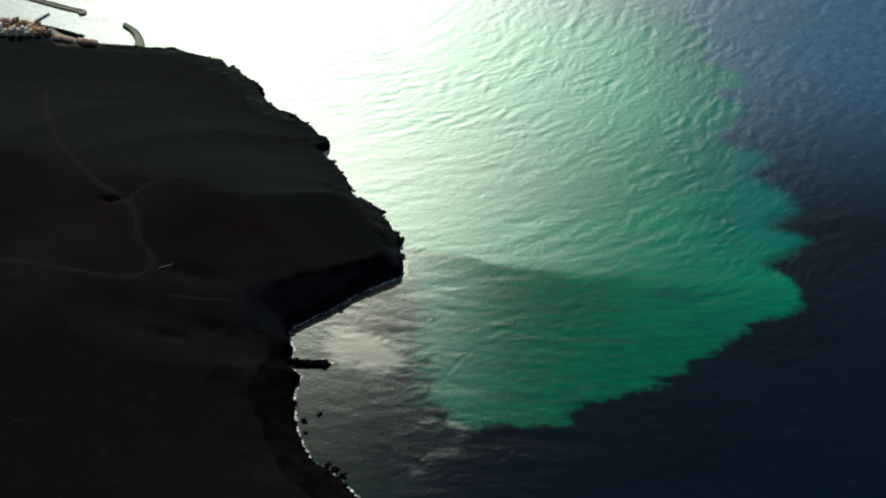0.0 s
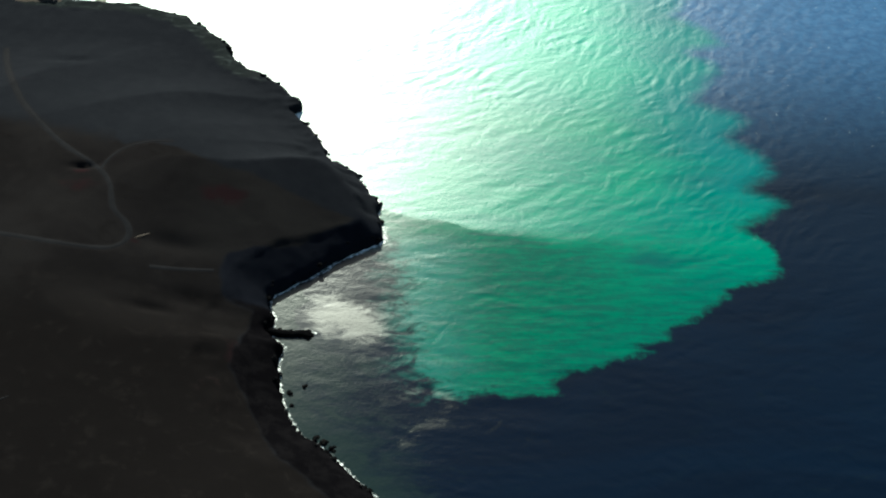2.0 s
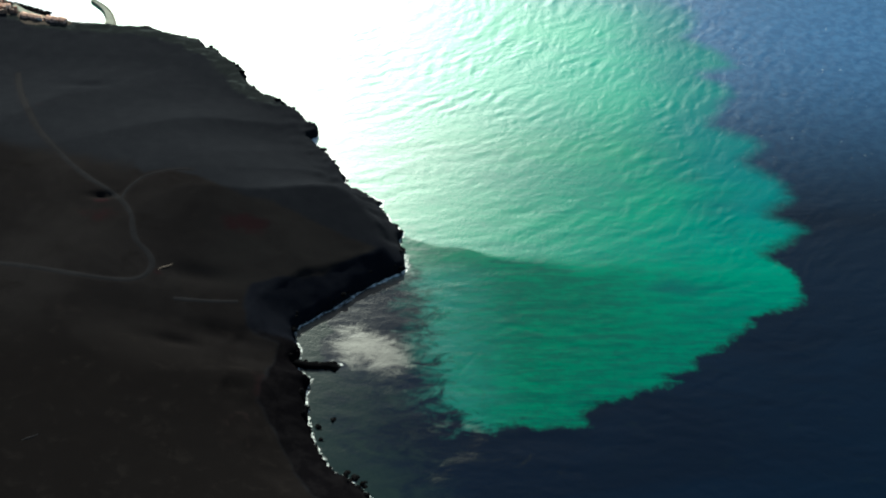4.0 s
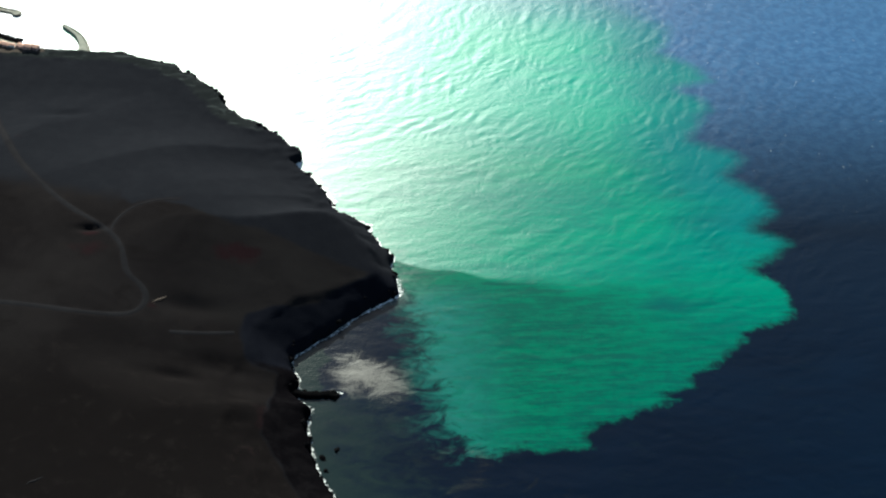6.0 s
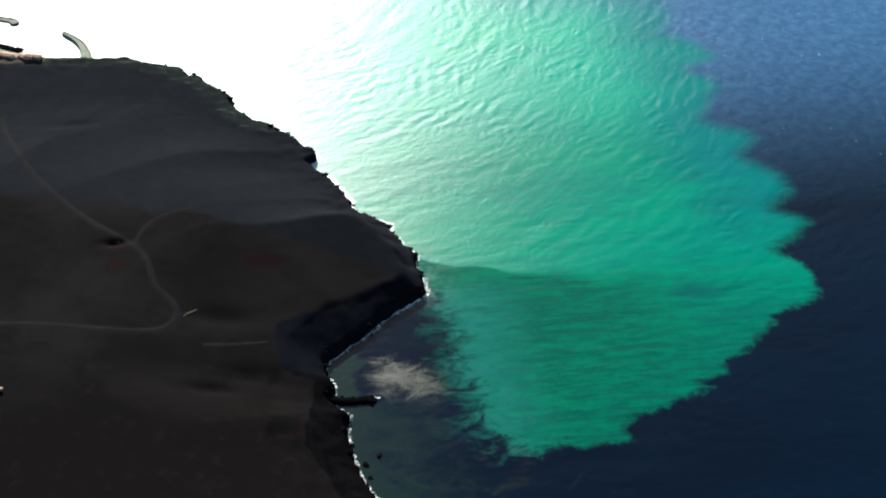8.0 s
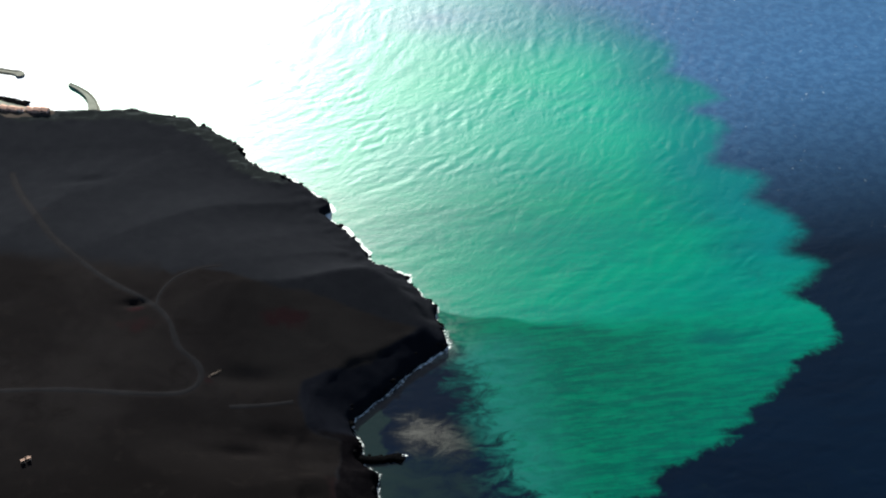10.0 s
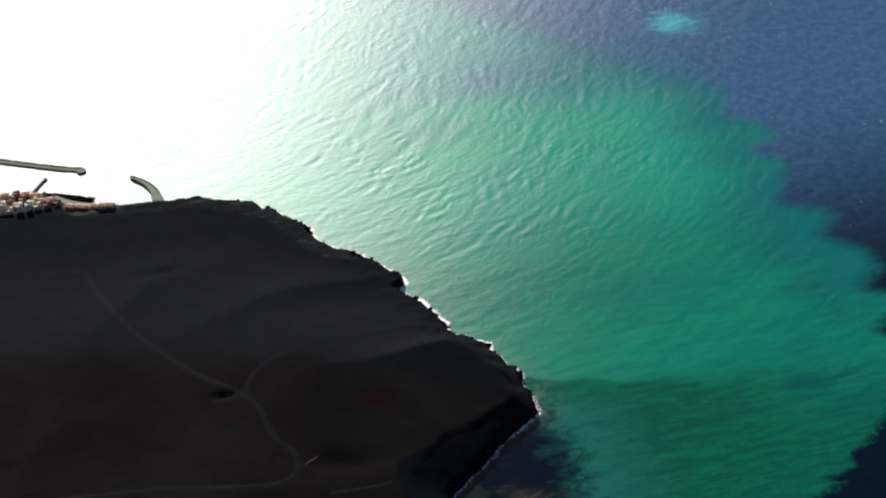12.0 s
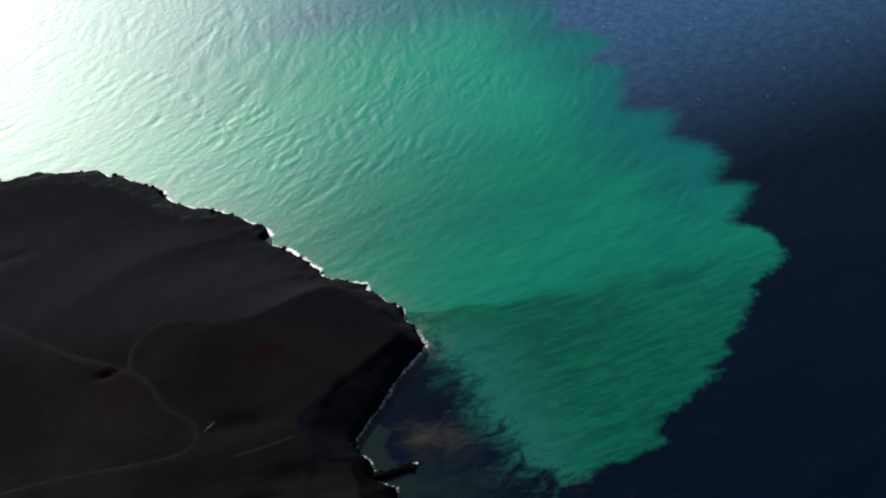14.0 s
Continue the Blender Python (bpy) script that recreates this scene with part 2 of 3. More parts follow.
SEA = sea_material()
LAND = land_material()
LAVA = surface("lava_rock", (0.0027, 0.0027, 0.0033), (0.0066, 0.0063, 0.0066), 0.25, 0.9, 0.8, depth=0.5, shine=0.0)
WET_LAVA = surface("wet_lava_rock", (0.0018, 0.0018, 0.0021), (0.0034, 0.0033, 0.0036), 0.3, 0.8, 0.5, depth=0.3, shine=0.0)
ROAD = surface("packed_ash_track", (0.0108, 0.0105, 0.0118), (0.0134, 0.0130, 0.0145), 0.12, 0.95, 0.5, shine=0.0)
TUFF = surface("pale_tuff", (0.020, 0.0125, 0.0090), (0.031, 0.0195, 0.0140), 0.3, 0.95, 0.6)
CONCRETE = surface("weathered_concrete", (0.105, 0.112, 0.088), (0.16, 0.168, 0.132), 0.2, 0.85, 0.4)
DARK_CONCRETE = surface("wet_concrete", (0.062, 0.060, 0.043), (0.092, 0.089, 0.066), 0.25, 0.8, 0.5)
ARMOUR = surface("armour_stone", (0.08, 0.08, 0.062), (0.13, 0.127, 0.10), 0.5, 0.9, 0.8, shine=0.1)
WHITEWASH = surface("white_render", (0.66, 0.64, 0.60), (0.80, 0.78, 0.74), 0.3, 0.85, 0.2)
CREAM = surface("cream_render", (0.55, 0.46, 0.34), (0.66, 0.57, 0.44), 0.3, 0.85, 0.2)
SALMON = surface("salmon_render", (0.58, 0.33, 0.26), (0.68, 0.43, 0.35), 0.3, 0.85, 0.2)
BROWN = surface("bare_block_wall", (0.20, 0.12, 0.09), (0.30, 0.19, 0.145), 0.3, 0.85, 0.2)
TERRACE = surface("grey_roof_screed", (0.50, 0.47, 0.44), (0.64, 0.61, 0.58), 0.25, 0.9, 0.3)
CLAY = surface("clay_tile", (0.38, 0.20, 0.145), (0.48, 0.28, 0.21), 0.6, 0.85, 0.5)
TIMBER = surface("dark_timber", (0.06, 0.04, 0.03), (0.11, 0.075, 0.05), 1.0, 0.6, 0.3)
GLASS = surface("window_pane", (0.02, 0.025, 0.03), (0.035, 0.04, 0.05), 0.5, 0.08, 0.05)


# ---- helpers for meshes ----
def part(name, bm, material, parent=None, label="", smooth=False):
    me = bpy.data.meshes.new(name)
    bm.to_mesh(me)
    bm.free()
    me.materials.append(material)
    if smooth:
        me.polygons.foreach_set("use_smooth", np.ones(len(me.polygons), dtype=bool))
    ob = new(name, me)
    ob.parent = parent
    if label:
        tagged(ob, label)
    return ob


def box(bm, x0, y0, z0, x1, y1, z1, bevel=0.0):
    got = bmesh.ops.create_cube(bm, size=1.0)["verts"]
    for v in got:
        v.co = Vector((x0 + (v.co.x + 0.5) * (x1 - x0), y0 + (v.co.y + 0.5) * (y1 - y0), z0 + (v.co.z + 0.5) * (z1 - z0)))
    if bevel:
        edges = list({e for v in got for e in v.link_edges})
        bmesh.ops.bevel(bm, geom=edges, offset=bevel, segments=1, affect="EDGES")
    return got


def boulder(bm, at, size, rng, flat=0.75):
    """One rough stone: a twisted, dented ball."""
    got = bmesh.ops.create_icosphere(bm, subdivisions=1, radius=1.0)["verts"]
    turn = Euler((rng.uniform(0, 6), rng.uniform(0, 6), rng.uniform(0, 6))).to_matrix()
    sx, sy, sz = rng.uniform(0.7, 1.3), rng.uniform(0.7, 1.3), rng.uniform(0.6, 1.0) * flat
    for v in got:
        p = turn @ (v.co * rng.uniform(0.75, 1.15))
        v.co = Vector(at) + Vector((p.x * sx, p.y * sy, p.z * sz)) * size
    return got


def sheet_mesh(name, xs, ys, z, keep, material, layers):
    """A height field on a grid of xs by ys, with float layers on its vertices."""
    nx, ny = len(xs), len(ys)
    gx, gy = np.meshgrid(xs, ys)
    index = np.arange(nx * ny).reshape(ny, nx)
    quads = np.stack([index[:-1, :-1], index[:-1, 1:], index[1:, 1:], index[1:, :-1]], -1)
    ok = keep[:-1, :-1] | keep[:-1, 1:] | keep[1:, 1:] | keep[1:, :-1]
    quads = quads[ok]
    used = np.unique(quads)
    new_index = np.full(nx * ny, -1)
    new_index[used] = np.arange(len(used))
    quads = new_index[quads]
    co = np.stack([gx.ravel()[used], gy.ravel()[used], z.ravel()[used]], 1)
    me = bpy.data.meshes.new(name)
    me.vertices.add(len(co))
    me.vertices.foreach_set("co", co.ravel())
    me.loops.add(quads.size)
    me.loops.foreach_set("vertex_index", quads.ravel().astype(np.int32))
    me.polygons.add(len(quads))
    me.polygons.foreach_set("loop_start", np.arange(0, quads.size, 4, dtype=np.int32))
    me.update(calc_edges=True)
    me.polygons.foreach_set("use_smooth", np.ones(len(quads), dtype=bool))
    for key, values in layers.items():
        layer = me.attributes.new(key, "FLOAT", "POINT")
        layer.data.foreach_set("value", values.ravel()[used].astype(np.float32))
    me.materials.append(material)
    me.validate()
    return new(name, me)


def spaced(stops):
    """Grid lines: pairs of (end, spacing) after a first value; spacing grows between far stops."""
    out = [stops[0]]
    for end, gap in stops[1:]:
        n = max(1, round((end - out[-1]) / gap))
        out += list(np.linspace(out[-1], end, n + 1)[1:])
    return np.array(out)


def smooth(t):
    t = np.clip(t, 0, 1)
    return t * t * (3 - 2 * t)


def lattice(x, y, seed):
    """Value noise in 0..1 on whole arrays."""
    xi, yi = np.floor(x).astype(np.int64), np.floor(y).astype(np.int64)
    fx, fy = smooth(x - xi), smooth(y - yi)

    def h(a, b):
        n = (a * 374761393 + b * 668265263 + seed * 1274126177) & 0xFFFFFFFF
        n = ((n ^ (n >> 13)) * 1103515245) & 0xFFFFFFFF
        return ((n ^ (n >> 16)) & 0xFFFF) / 65535.0
    return ((h(xi, yi) * (1 - fx) + h(xi + 1, yi) * fx) * (1 - fy)
            + (h(xi, yi + 1) * (1 - fx) + h(xi + 1, yi + 1) * fx) * fy)


def fractal(x, y, scale, octaves, seed):
    total, weight, norm = 0.0, 1.0, 0.0
    for i in range(octaves):
        total = total + weight * (lattice(x / scale, y / scale, seed + i) - 0.5)
        norm += weight
        weight, scale = weight * 0.55, scale / 2.03
    return total / norm * 2


def line_distance(x, y, line):
    best = np.full(x.shape, 1e9)
    for (ax, ay), (bx, by) in zip(line[:-1], line[1:]):
        dx, dy = bx - ax, by - ay
        t = np.clip(((x - ax) * dx + (y - ay) * dy) / (dx * dx + dy * dy), 0, 1)
        best = np.minimum(best, np.hypot(x - ax - t * dx, y - ay - t * dy))
    return best


def inside(x, y, ring):
    result = np.zeros(x.shape, dtype=bool)
    for (ax, ay), (bx, by) in zip(ring, ring[1:] + ring[:1]):
        if ay == by:
            continue
        result ^= ((ay > y) != (by > y)) & (x < (bx - ax) * (y - ay) / (by - ay) + ax)
    return result


# ---- plan of the coast: headland, cove, the shore running on to the harbour ----
SHORE_SOUTH = [(900, -900), (420, 0), (240, 210), (110, 330), (30, 405), (-20, 452), (-48, 481), (-56, 490), (-65, 501), (-72, 506),
               (-78, 513), (-84, 523), (-88, 534), (-91, 548), (-93, 562), (-93, 576), (-90, 584), (-96, 590), (-103, 597),
               (-99, 607), (-100, 614), (-104, 622), (-104, 630), (-100, 635), (-93, 640), (-86, 647), (-77, 653), (-70, 660),
               (-62, 668), (-54, 675), (-45, 681), (-38, 686), (-31, 691), (-29, 694)]
SHORE_NORTH = [(-29, 694), (-28, 712), (-28, 735), (-39, 749), (-46, 765), (-44, 775), (-58, 783), (-70, 794), (-72, 806),
               (-78, 814), (-93, 843), (-103, 855), (-95, 862), (-96, 873), (-112, 891), (-128, 909), (-151, 930),
               (-165, 958), (-176, 974), (-190, 992), (-201, 998), (-208, 1011), (-225, 1016), (-243, 1026), (-266, 1032), (-290, 1034), (-330, 1036),
               (-350, 1040), (-372, 1050), (-386, 1066), (-410, 1078), (-440, 1078), (-480, 1100), (-530, 1150),
               (-575, 1205), (-700, 1260), (-1000, 1400), (-1800, 1900), (-3200, 2600), (-4900, 3300)]
LAND_RING = SHORE_SOUTH + SHORE_NORTH[1:] + [(-4900, -4900), (900, -4900)]


def shore_distance(x, y):
    """Metres inland of the waterline (negative at sea), from either stretch of coast; the line frayed by lava tongues."""
    fray = 5.0 * fractal(x, y, 22, 3, 11) + 2.2 * fractal(x, y, 7, 2, 17)
    inland = np.where(inside(x, y, LAND_RING), 1.0, -1.0)
    south, north = line_distance(x, y, SHORE_SOUTH), line_distance(x, y, SHORE_NORTH)
    calm = smooth((-x - 270) / 60) * smooth((y - 1000) / 30)     # the built harbour front is straight
    calm = np.maximum(calm, 0.85 * smooth((700 - y) / 12))       # and the cove keeps to the line placed to fit the camera's view
    return south, north, inland, fray * (1 - 0.8 * calm)


PITS = [(-244, 724, 8.5, 3.4, 3.2), (-150, 606, 20, 8, 2.5), (-176, 591, 16, 5, 2.5), (-290, 905, 14, 8, 3.0), (-170, 655, 18, 8, 2.0)]


def land_height(x, y):
    south, north, inland, fray = shore_distance(x, y)
    s, n = south * inland, north * inland
    s, n = s + fray * np.clip(1.2 - s / 30, 0.08, 1), n + fray * np.clip(1.2 - n / 30, 0.08, 1)     # frayed at the waterline alone
    top = 43 + 0.8 * fractal(x, y, 170, 2, 5) + 0.3 * fractal(x, y, 30, 3, 7) + 0.02 * np.clip(-x - 350, 0, 3000) \
        + 0.03 * np.clip(560 - y, 0, 2500)
    # steep scree below the southern edge, gullied
    gully = 7 * fractal(x, y, 26, 3, 23)
    inner = smooth((-x - 68) / 36)                       # the rim is low at the point and climbs towards the cove
    even = 16 + 11 * inner + 20 * smooth((640 - y) / 70)
    run = np.clip(even + gully * (0.5 + 0.5 * smooth((640 - y) / 40)), 7, 60)
    brink = 8 + 4 * inner + 10 * smooth((615 - y) / 60)
    cliff = 5 * np.clip(s / 4, -2, 1) + brink * np.clip((s - 3) / run, 0, 1) ** 0.9 + 0.25 * np.clip(s - even, 0, 120)
    # low lava shelf along the northern shore, then a long rise
    shelf = 4 + 16 * smooth((-x - 60) / 100) + 45 * smooth((-x - 140) / 160)
    rise = 40 + 65 * smooth((-x - 50) / 120) + 130 * smooth((-x - 160) / 250)
    bank = 5.8 * np.clip(n / 5, -2, 1) + 0.05 * np.clip(n, 0, shelf) + top * 0.85 * smooth((n - shelf) / rise) + (0.12 + 0.8 * np.clip(1 - n / 40, 0, 1)) * fractal(x, y, 16, 4, 31) + 3.0 * np.abs(fractal(x, y, 13, 3, 37)) * np.clip(1 - n / 34, 0, 1) * np.clip(n / 5, 0, 1)
    low = np.minimum(cliff, bank)
    z = -np.log(np.exp(-np.clip(low, -30, 90) / 3.0) + np.exp(-np.clip(top, -30, 300) / 3.0)) * 3.0
    z = np.where(top > 88, np.minimum(low, top), z)
    for px, py, a, b, deep in PITS:
        z = z - deep * np.exp(-((x - px) / a) ** 2 - ((y - py) / b) ** 2)
    # blocky clinker on the bare lava, gentler ripples on the ash
    blocks = fractal(x, y, 9, 3, 41)
    z = z + np.where(z > 1.5, 1, 0) * (0.18 * np.abs(blocks) * np.clip((40 - z) / 22, 0.3, 1.1))
    off = np.minimum(s, n)
    return np.where(off < 0, np.clip(off * 1.2, -12, 0) - 0.3, z), off


def height_at(x, y):
    z, _ = land_height(np.array([float(x)]), np.array([float(y)]))
    return float(z[0])


def rounded(points, rounds=3):
    """Cut the corners of a line until it runs smooth."""
    for _ in range(rounds):
        out = [points[0]]
        for (ax, ay), (bx, by) in zip(points[:-1], points[1:]):
            out += [(ax * 0.75 + bx * 0.25, ay * 0.75 + by * 0.25), (ax * 0.25 + bx * 0.75, ay * 0.25 + by * 0.75)]
        points = out + [points[-1]]
    return points


MAIN_TRACK = [(-352, 930), (-344, 901), (-329, 860), (-309, 814), (-284, 777), (-261, 748), (-242, 732), (-230, 720), (-220, 704), (-217, 689),
              (-214, 677), (-203, 667), (-199, 656), (-204, 643), (-216, 637), (-241, 637), (-269, 644), (-305, 650), (-380, 656), (-520, 640)]
SIDE_TRACK = [(-230, 717), (-227, 733), (-218, 747), (-203, 756), (-185, 758)]
CLIFF_TRACK = [(-183, 629), (-162, 632), (-142, 637)]

# ---- ground ----
gx = spaced([-4900, (-1600, 300), (-900, 60), (-560, 8), (-480, 4), (20, 2.5), (120, 8), (900, 60)])
gy = spaced([-4900, (-1000, 400), (200, 80), (380, 8), (470, 3), (1100, 2.5), (1300, 8), (1700, 50), (3400, 300)])
GX, GY = np.meshgrid(gx, gy)
gz, off_shore = land_height(GX, GY)
ASH_EDGE = [(-49, 702), (-76, 712), (-100, 720), (-127, 731), (-143, 732), (-163, 738), (-182, 750), (-203, 758), (-218, 750),
            (-232, 764), (-300, 783), (-600, 856), (-4900, 1900), (-4900, -4900), (900, -4900), (300, 0), (100, 280), (-15, 405),
            (-88, 477), (-101, 502), (-108, 516), (-115, 533), (-122, 548), (-122, 563), (-117, 592), (-114, 608),
            (-126, 610), (-136, 617), (-138, 634), (-132, 654), (-119, 660), (-103, 664), (-86, 670), (-73, 684), (-60, 693)]
to_edge = line_distance(GX, GY, ASH_EDGE + ASH_EDGE[:1]) * np.where(inside(GX, GY, ASH_EDGE), 1.0, -1.0)
ash = smooth(0.5 + (to_edge + 4 * fractal(GX, GY, 24, 3, 71)) / np.where(GX < -225, 40.0, 8.0))
scrub = smooth((off_shore - 2) / 6) * smooth((30 - off_shore) / 16) * smooth((-GX - 90) / 60) * smooth((GY - 860) / 60)
cliff_shade = (1 - ash) * smooth((720 - GY) / 30) * smooth((GY - 606) / 12)
slope_shade = (1 - ash) * smooth((622 - GY) / 12)   # bare black lava of the sea cliff, its colour darkened for shade
cinder = np.zeros_like(GX)
for px, py, a, b, k in [(-142, 708, 22, 12, 1.0), (-240, 702, 16, 10, 0.75), (-242, 719, 9, 5, 0.9), (-316, 852, 7, 6, 0.45),
                        (-122, 560, 8, 22, 0.6), (-196, 651, 7, 4, 0.8), (-130, 520, 20, 30, 0.4)]:
    cinder = np.maximum(cinder, k * np.exp(-((GX - px) / a) ** 2 - ((GY - py) / b) ** 2))
paved = smooth((-GX - 322) / 10) * smooth((GY - 1020 - 18 * smooth((-GX - 366) / 16)) / 6) * smooth((off_shore + 4) / 4) * smooth((GX + 620) / 60)
worn = np.zeros_like(GX)
for line, reach, k in ((MAIN_TRACK, 5.0, 1.0), (SIDE_TRACK, 5.0, 0.8), (CLIFF_TRACK, 5.0, 0.4)):
    worn = np.maximum(worn, k * smooth(1 - line_distance(GX, GY, rounded(line, 2)) / reach))
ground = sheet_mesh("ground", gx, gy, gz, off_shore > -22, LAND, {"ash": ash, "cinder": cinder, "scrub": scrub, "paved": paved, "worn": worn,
                                                                           "south_shade": smooth((650 - GY) / 110), "cliff_shade": cliff_shade, "slope_shade": slope_shade, "point_lift": smooth((GX + 190) / 60) * smooth((GY - 636) / 20)})
tagged(ground, "dark volcanic headland of brown ash and black lava", "ground", kind="structure")

# ---- sea: swell bending round the headland, made of short overlapping wave crests ----
wx = spaced([-4900, (-1500, 300), (-560, 60), (-480, 8), (-200, 3), (-110, 2.0), (300, 1.3), (600, 2.4), (760, 8), (1600, 60), (4900, 300)])
wy = spaced([-4900, (-600, 300), (240, 60), (420, 8), (460, 3), (1060, 1.3), (1420, 2.4), (1760, 5), (2100, 12), (3000, 60), (4900, 200)])
WX, WY = np.meshgrid(wx, wy)
south, north, inland, fray = shore_distance(WX, WY)
coast = -(np.minimum(south, north) * inland + fray)   # metres off the rocks


def crest_turn(x, y):
    """Direction of the crests, radians from the x axis."""
    return np.radians(np.clip(4 + (x - 10) * 0.13 + (y - 740) * 0.14, -6, 56))


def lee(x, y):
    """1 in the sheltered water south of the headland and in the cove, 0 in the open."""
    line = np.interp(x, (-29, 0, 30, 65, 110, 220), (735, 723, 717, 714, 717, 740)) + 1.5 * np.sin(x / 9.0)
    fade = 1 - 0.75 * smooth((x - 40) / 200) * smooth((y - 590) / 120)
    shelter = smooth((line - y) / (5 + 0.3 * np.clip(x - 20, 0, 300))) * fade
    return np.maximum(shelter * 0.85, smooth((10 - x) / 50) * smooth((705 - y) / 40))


rng = np.random.default_rng(4)
swell = np.zeros_like(WX)
for count, length, tall, spread in ((1100, 27.0, 0.050, 0.26), (7000, 13.0, 0.043, 0.32), (30000, 6.6, 0.024, 0.48)):
    px, py = rng.uniform(-420, 640, count), rng.uniform(440, 1700, count)
    turn = crest_turn(px, py) + rng.normal(0, spread, count)
    wave = length * rng.uniform(0.7, 1.35, count)
    high = tall * rng.uniform(0.2, 1.15, count) ** 1.5 * 1.25 * (1 - 0.55 * lee(px, py)) * np.clip(1 + 0.9 * fractal(px, py, 70, 3, 51), 0.4, 1.6)
    phase = rng.uniform(0, 6.28, count)
    for x0, y0, a, w, h, f in zip(px, py, turn, wave, high, phase):
        reach = w * 2.6
        i0, i1 = np.searchsorted(wx, (x0 - reach, x0 + reach))
        j0, j1 = np.searchsorted(wy, (y0 - reach, y0 + reach))
        if i1 - i0 < 6 or j1 - j0 < 6:
            continue
        dx, dy = wx[i0:i1][None, :] - x0, wy[j0:j1][:, None] - y0
        along, across = dx * math.cos(a) + dy * math.sin(a), -dx * math.sin(a) + dy * math.cos(a)
        swell[j0:j1, i0:i1] += h * np.exp(-(along / (w * 1.1)) ** 2 - (across / (w * 0.75)) ** 2) * np.cos(6.283 * across / w + f)
swell *= 0.6 + 0.4 * smooth(coast / 90)
swell = (swell + 0.9 * swell * np.abs(swell)) * smooth((coast + 2) / 10)      # crests stand sharper than the troughs

STAIN_NEAR = [(-45, 738), (-28, 712), (-22, 685), (-16, 657), (-17, 635), (-16, 613), (-12, 587), (-5, 562), (10, 546), (24, 541),
              (43, 547), (51, 542), (83, 546), (82, 555), (99, 563), (116, 568), (119, 575), (151, 583), (142, 589), (165, 594),
              (160, 602), (180, 614), (197, 627), (213, 638), (212, 647), (244, 656), (261, 665), (259, 682), (252, 697)]
STAIN_FAR = [(236, 717), (263, 730), (274, 746), (254, 767), (277, 788), (275, 808), (249, 836), (272, 857), (267, 868), (237, 886),
             (250, 915), (264, 940), (262, 953), (245, 972), (278, 985), (268, 1015), (245, 1038), (263, 1078), (250, 1102),
             (222, 1148), (180, 1186), (130, 1225), (60, 1310), (-60, 1440), (-250, 1480), (-420, 1360), (-330, 1090),
             (-300, 1000), (-100, 820)]
STAIN_RING = STAIN_NEAR + STAIN_FAR
stain = line_distance(WX, WY, STAIN_RING + STAIN_RING[:1]) * np.where(inside(WX, WY, STAIN_RING), 1.0, -1.0)
hole = np.hypot((WX - 40) / 80, (WY - 1168) / 48)
stain = np.minimum(stain, (hole - 1) * 40 + 30)
dim = np.exp(-((WX - 166) / 26) ** 2 - ((WY - 678) / 15) ** 2) + 0.5 * np.exp(-((WX - 215) / 40) ** 2 - ((WY - 770) / 60) ** 2)
stain_blur = 4.5 + 21 * smooth((20 - WX) / 50) * smooth((705 - WY) / 40) + 34 * smooth((WY - 1060) / 110) + 7 * smooth((WY - 690) / 60) * smooth((WX - 120) / 100)
# pale plume off the cove, sediment and painted sun glint, with curls drifting out
murk_glint = 1.0 * np.exp(-((WX + 62) / 22) ** 2 - ((WY - 617) / 20) ** 2) + 0.65 * np.exp(-((WX + 36) / 22) ** 2 - ((WY - 598) / 24) ** 2)
murk_glint = murk_glint * smooth((-4 - WX) / 30) * smooth((coast - 2) / 8) * smooth((WX + 90) / 12)
curl_a, curl_b = line_distance(WX, WY, [(-40, 536), (-15, 541), (-4, 549), (12, 545), (15, 533), (8, 521), (-6, 510), (-14, 502)]), line_distance(WX, WY, [(30, 520), (60, 512), (80, 500)])
murk_glint = np.maximum(murk_glint, 0.34 * np.exp(-(curl_a / 6) ** 2) + 0.2 * np.exp(-(curl_b / 9) ** 2) + 0.14 * np.exp(-((WX - 10) / 70) ** 2 - ((WY - 515) / 36) ** 2))
# shallow grey-green water in the inlet and along the beach south of the spur
inlet = smooth((-80 - WX + 9 * fractal(WX, WY, 15, 3, 81)) / 6) * smooth((648 - WY) / 12) * smooth((WY - 594) / 6)
shoal = np.maximum(1.5 * inlet, 1.15 * np.exp(-np.clip(coast, 0, 500) / 20) * smooth((600 - WY) / 10) + 0.42 * np.exp(-((WX + 45) / 45) ** 2 - ((WY - 560) / 70) ** 2))
shoal = np.maximum(shoal, 0.5 * np.exp(-np.clip(coast, 0, 500) / 7) * smooth((690 - WY) / 20))
boil = 1.1 * np.exp(-((WX - 262) / 34) ** 2 - ((WY - 1228) / 30) ** 2)
exposed = smooth((WY - 668) / 26)
ragged = 1 + 0.5 * fractal(WX, WY, 40, 2, 61)         # broader and narrower stretches of surf
spur_y = 598.5 - 0.118 * (WX + 104)
surf = (1.15 - np.clip(coast, 0, 60) / ((2.2 + 1.6 * exposed) * ragged)) * (0.60 + 0.35 * exposed) * (1 - 0.42 * np.exp(-((WX + 28) ** 2 + (WY - 708) ** 2) / 600)) * (1 - 0.8 * smooth((-WX - 300) / 40))
surf = np.maximum(surf, (0.95 - np.abs(WY - spur_y - 3.2) / 2.0) * (0.45 + 0.55 * smooth((WX + 88) / 10)) * smooth((WX + 112) / 18) * smooth((-69 - WX) / 3))
thin = smooth((WY - 1045 + 0.25 * WX) / 150)         # the stain thins out far from the shore
open_sea = smooth((stain * -1 + 10) / 40)
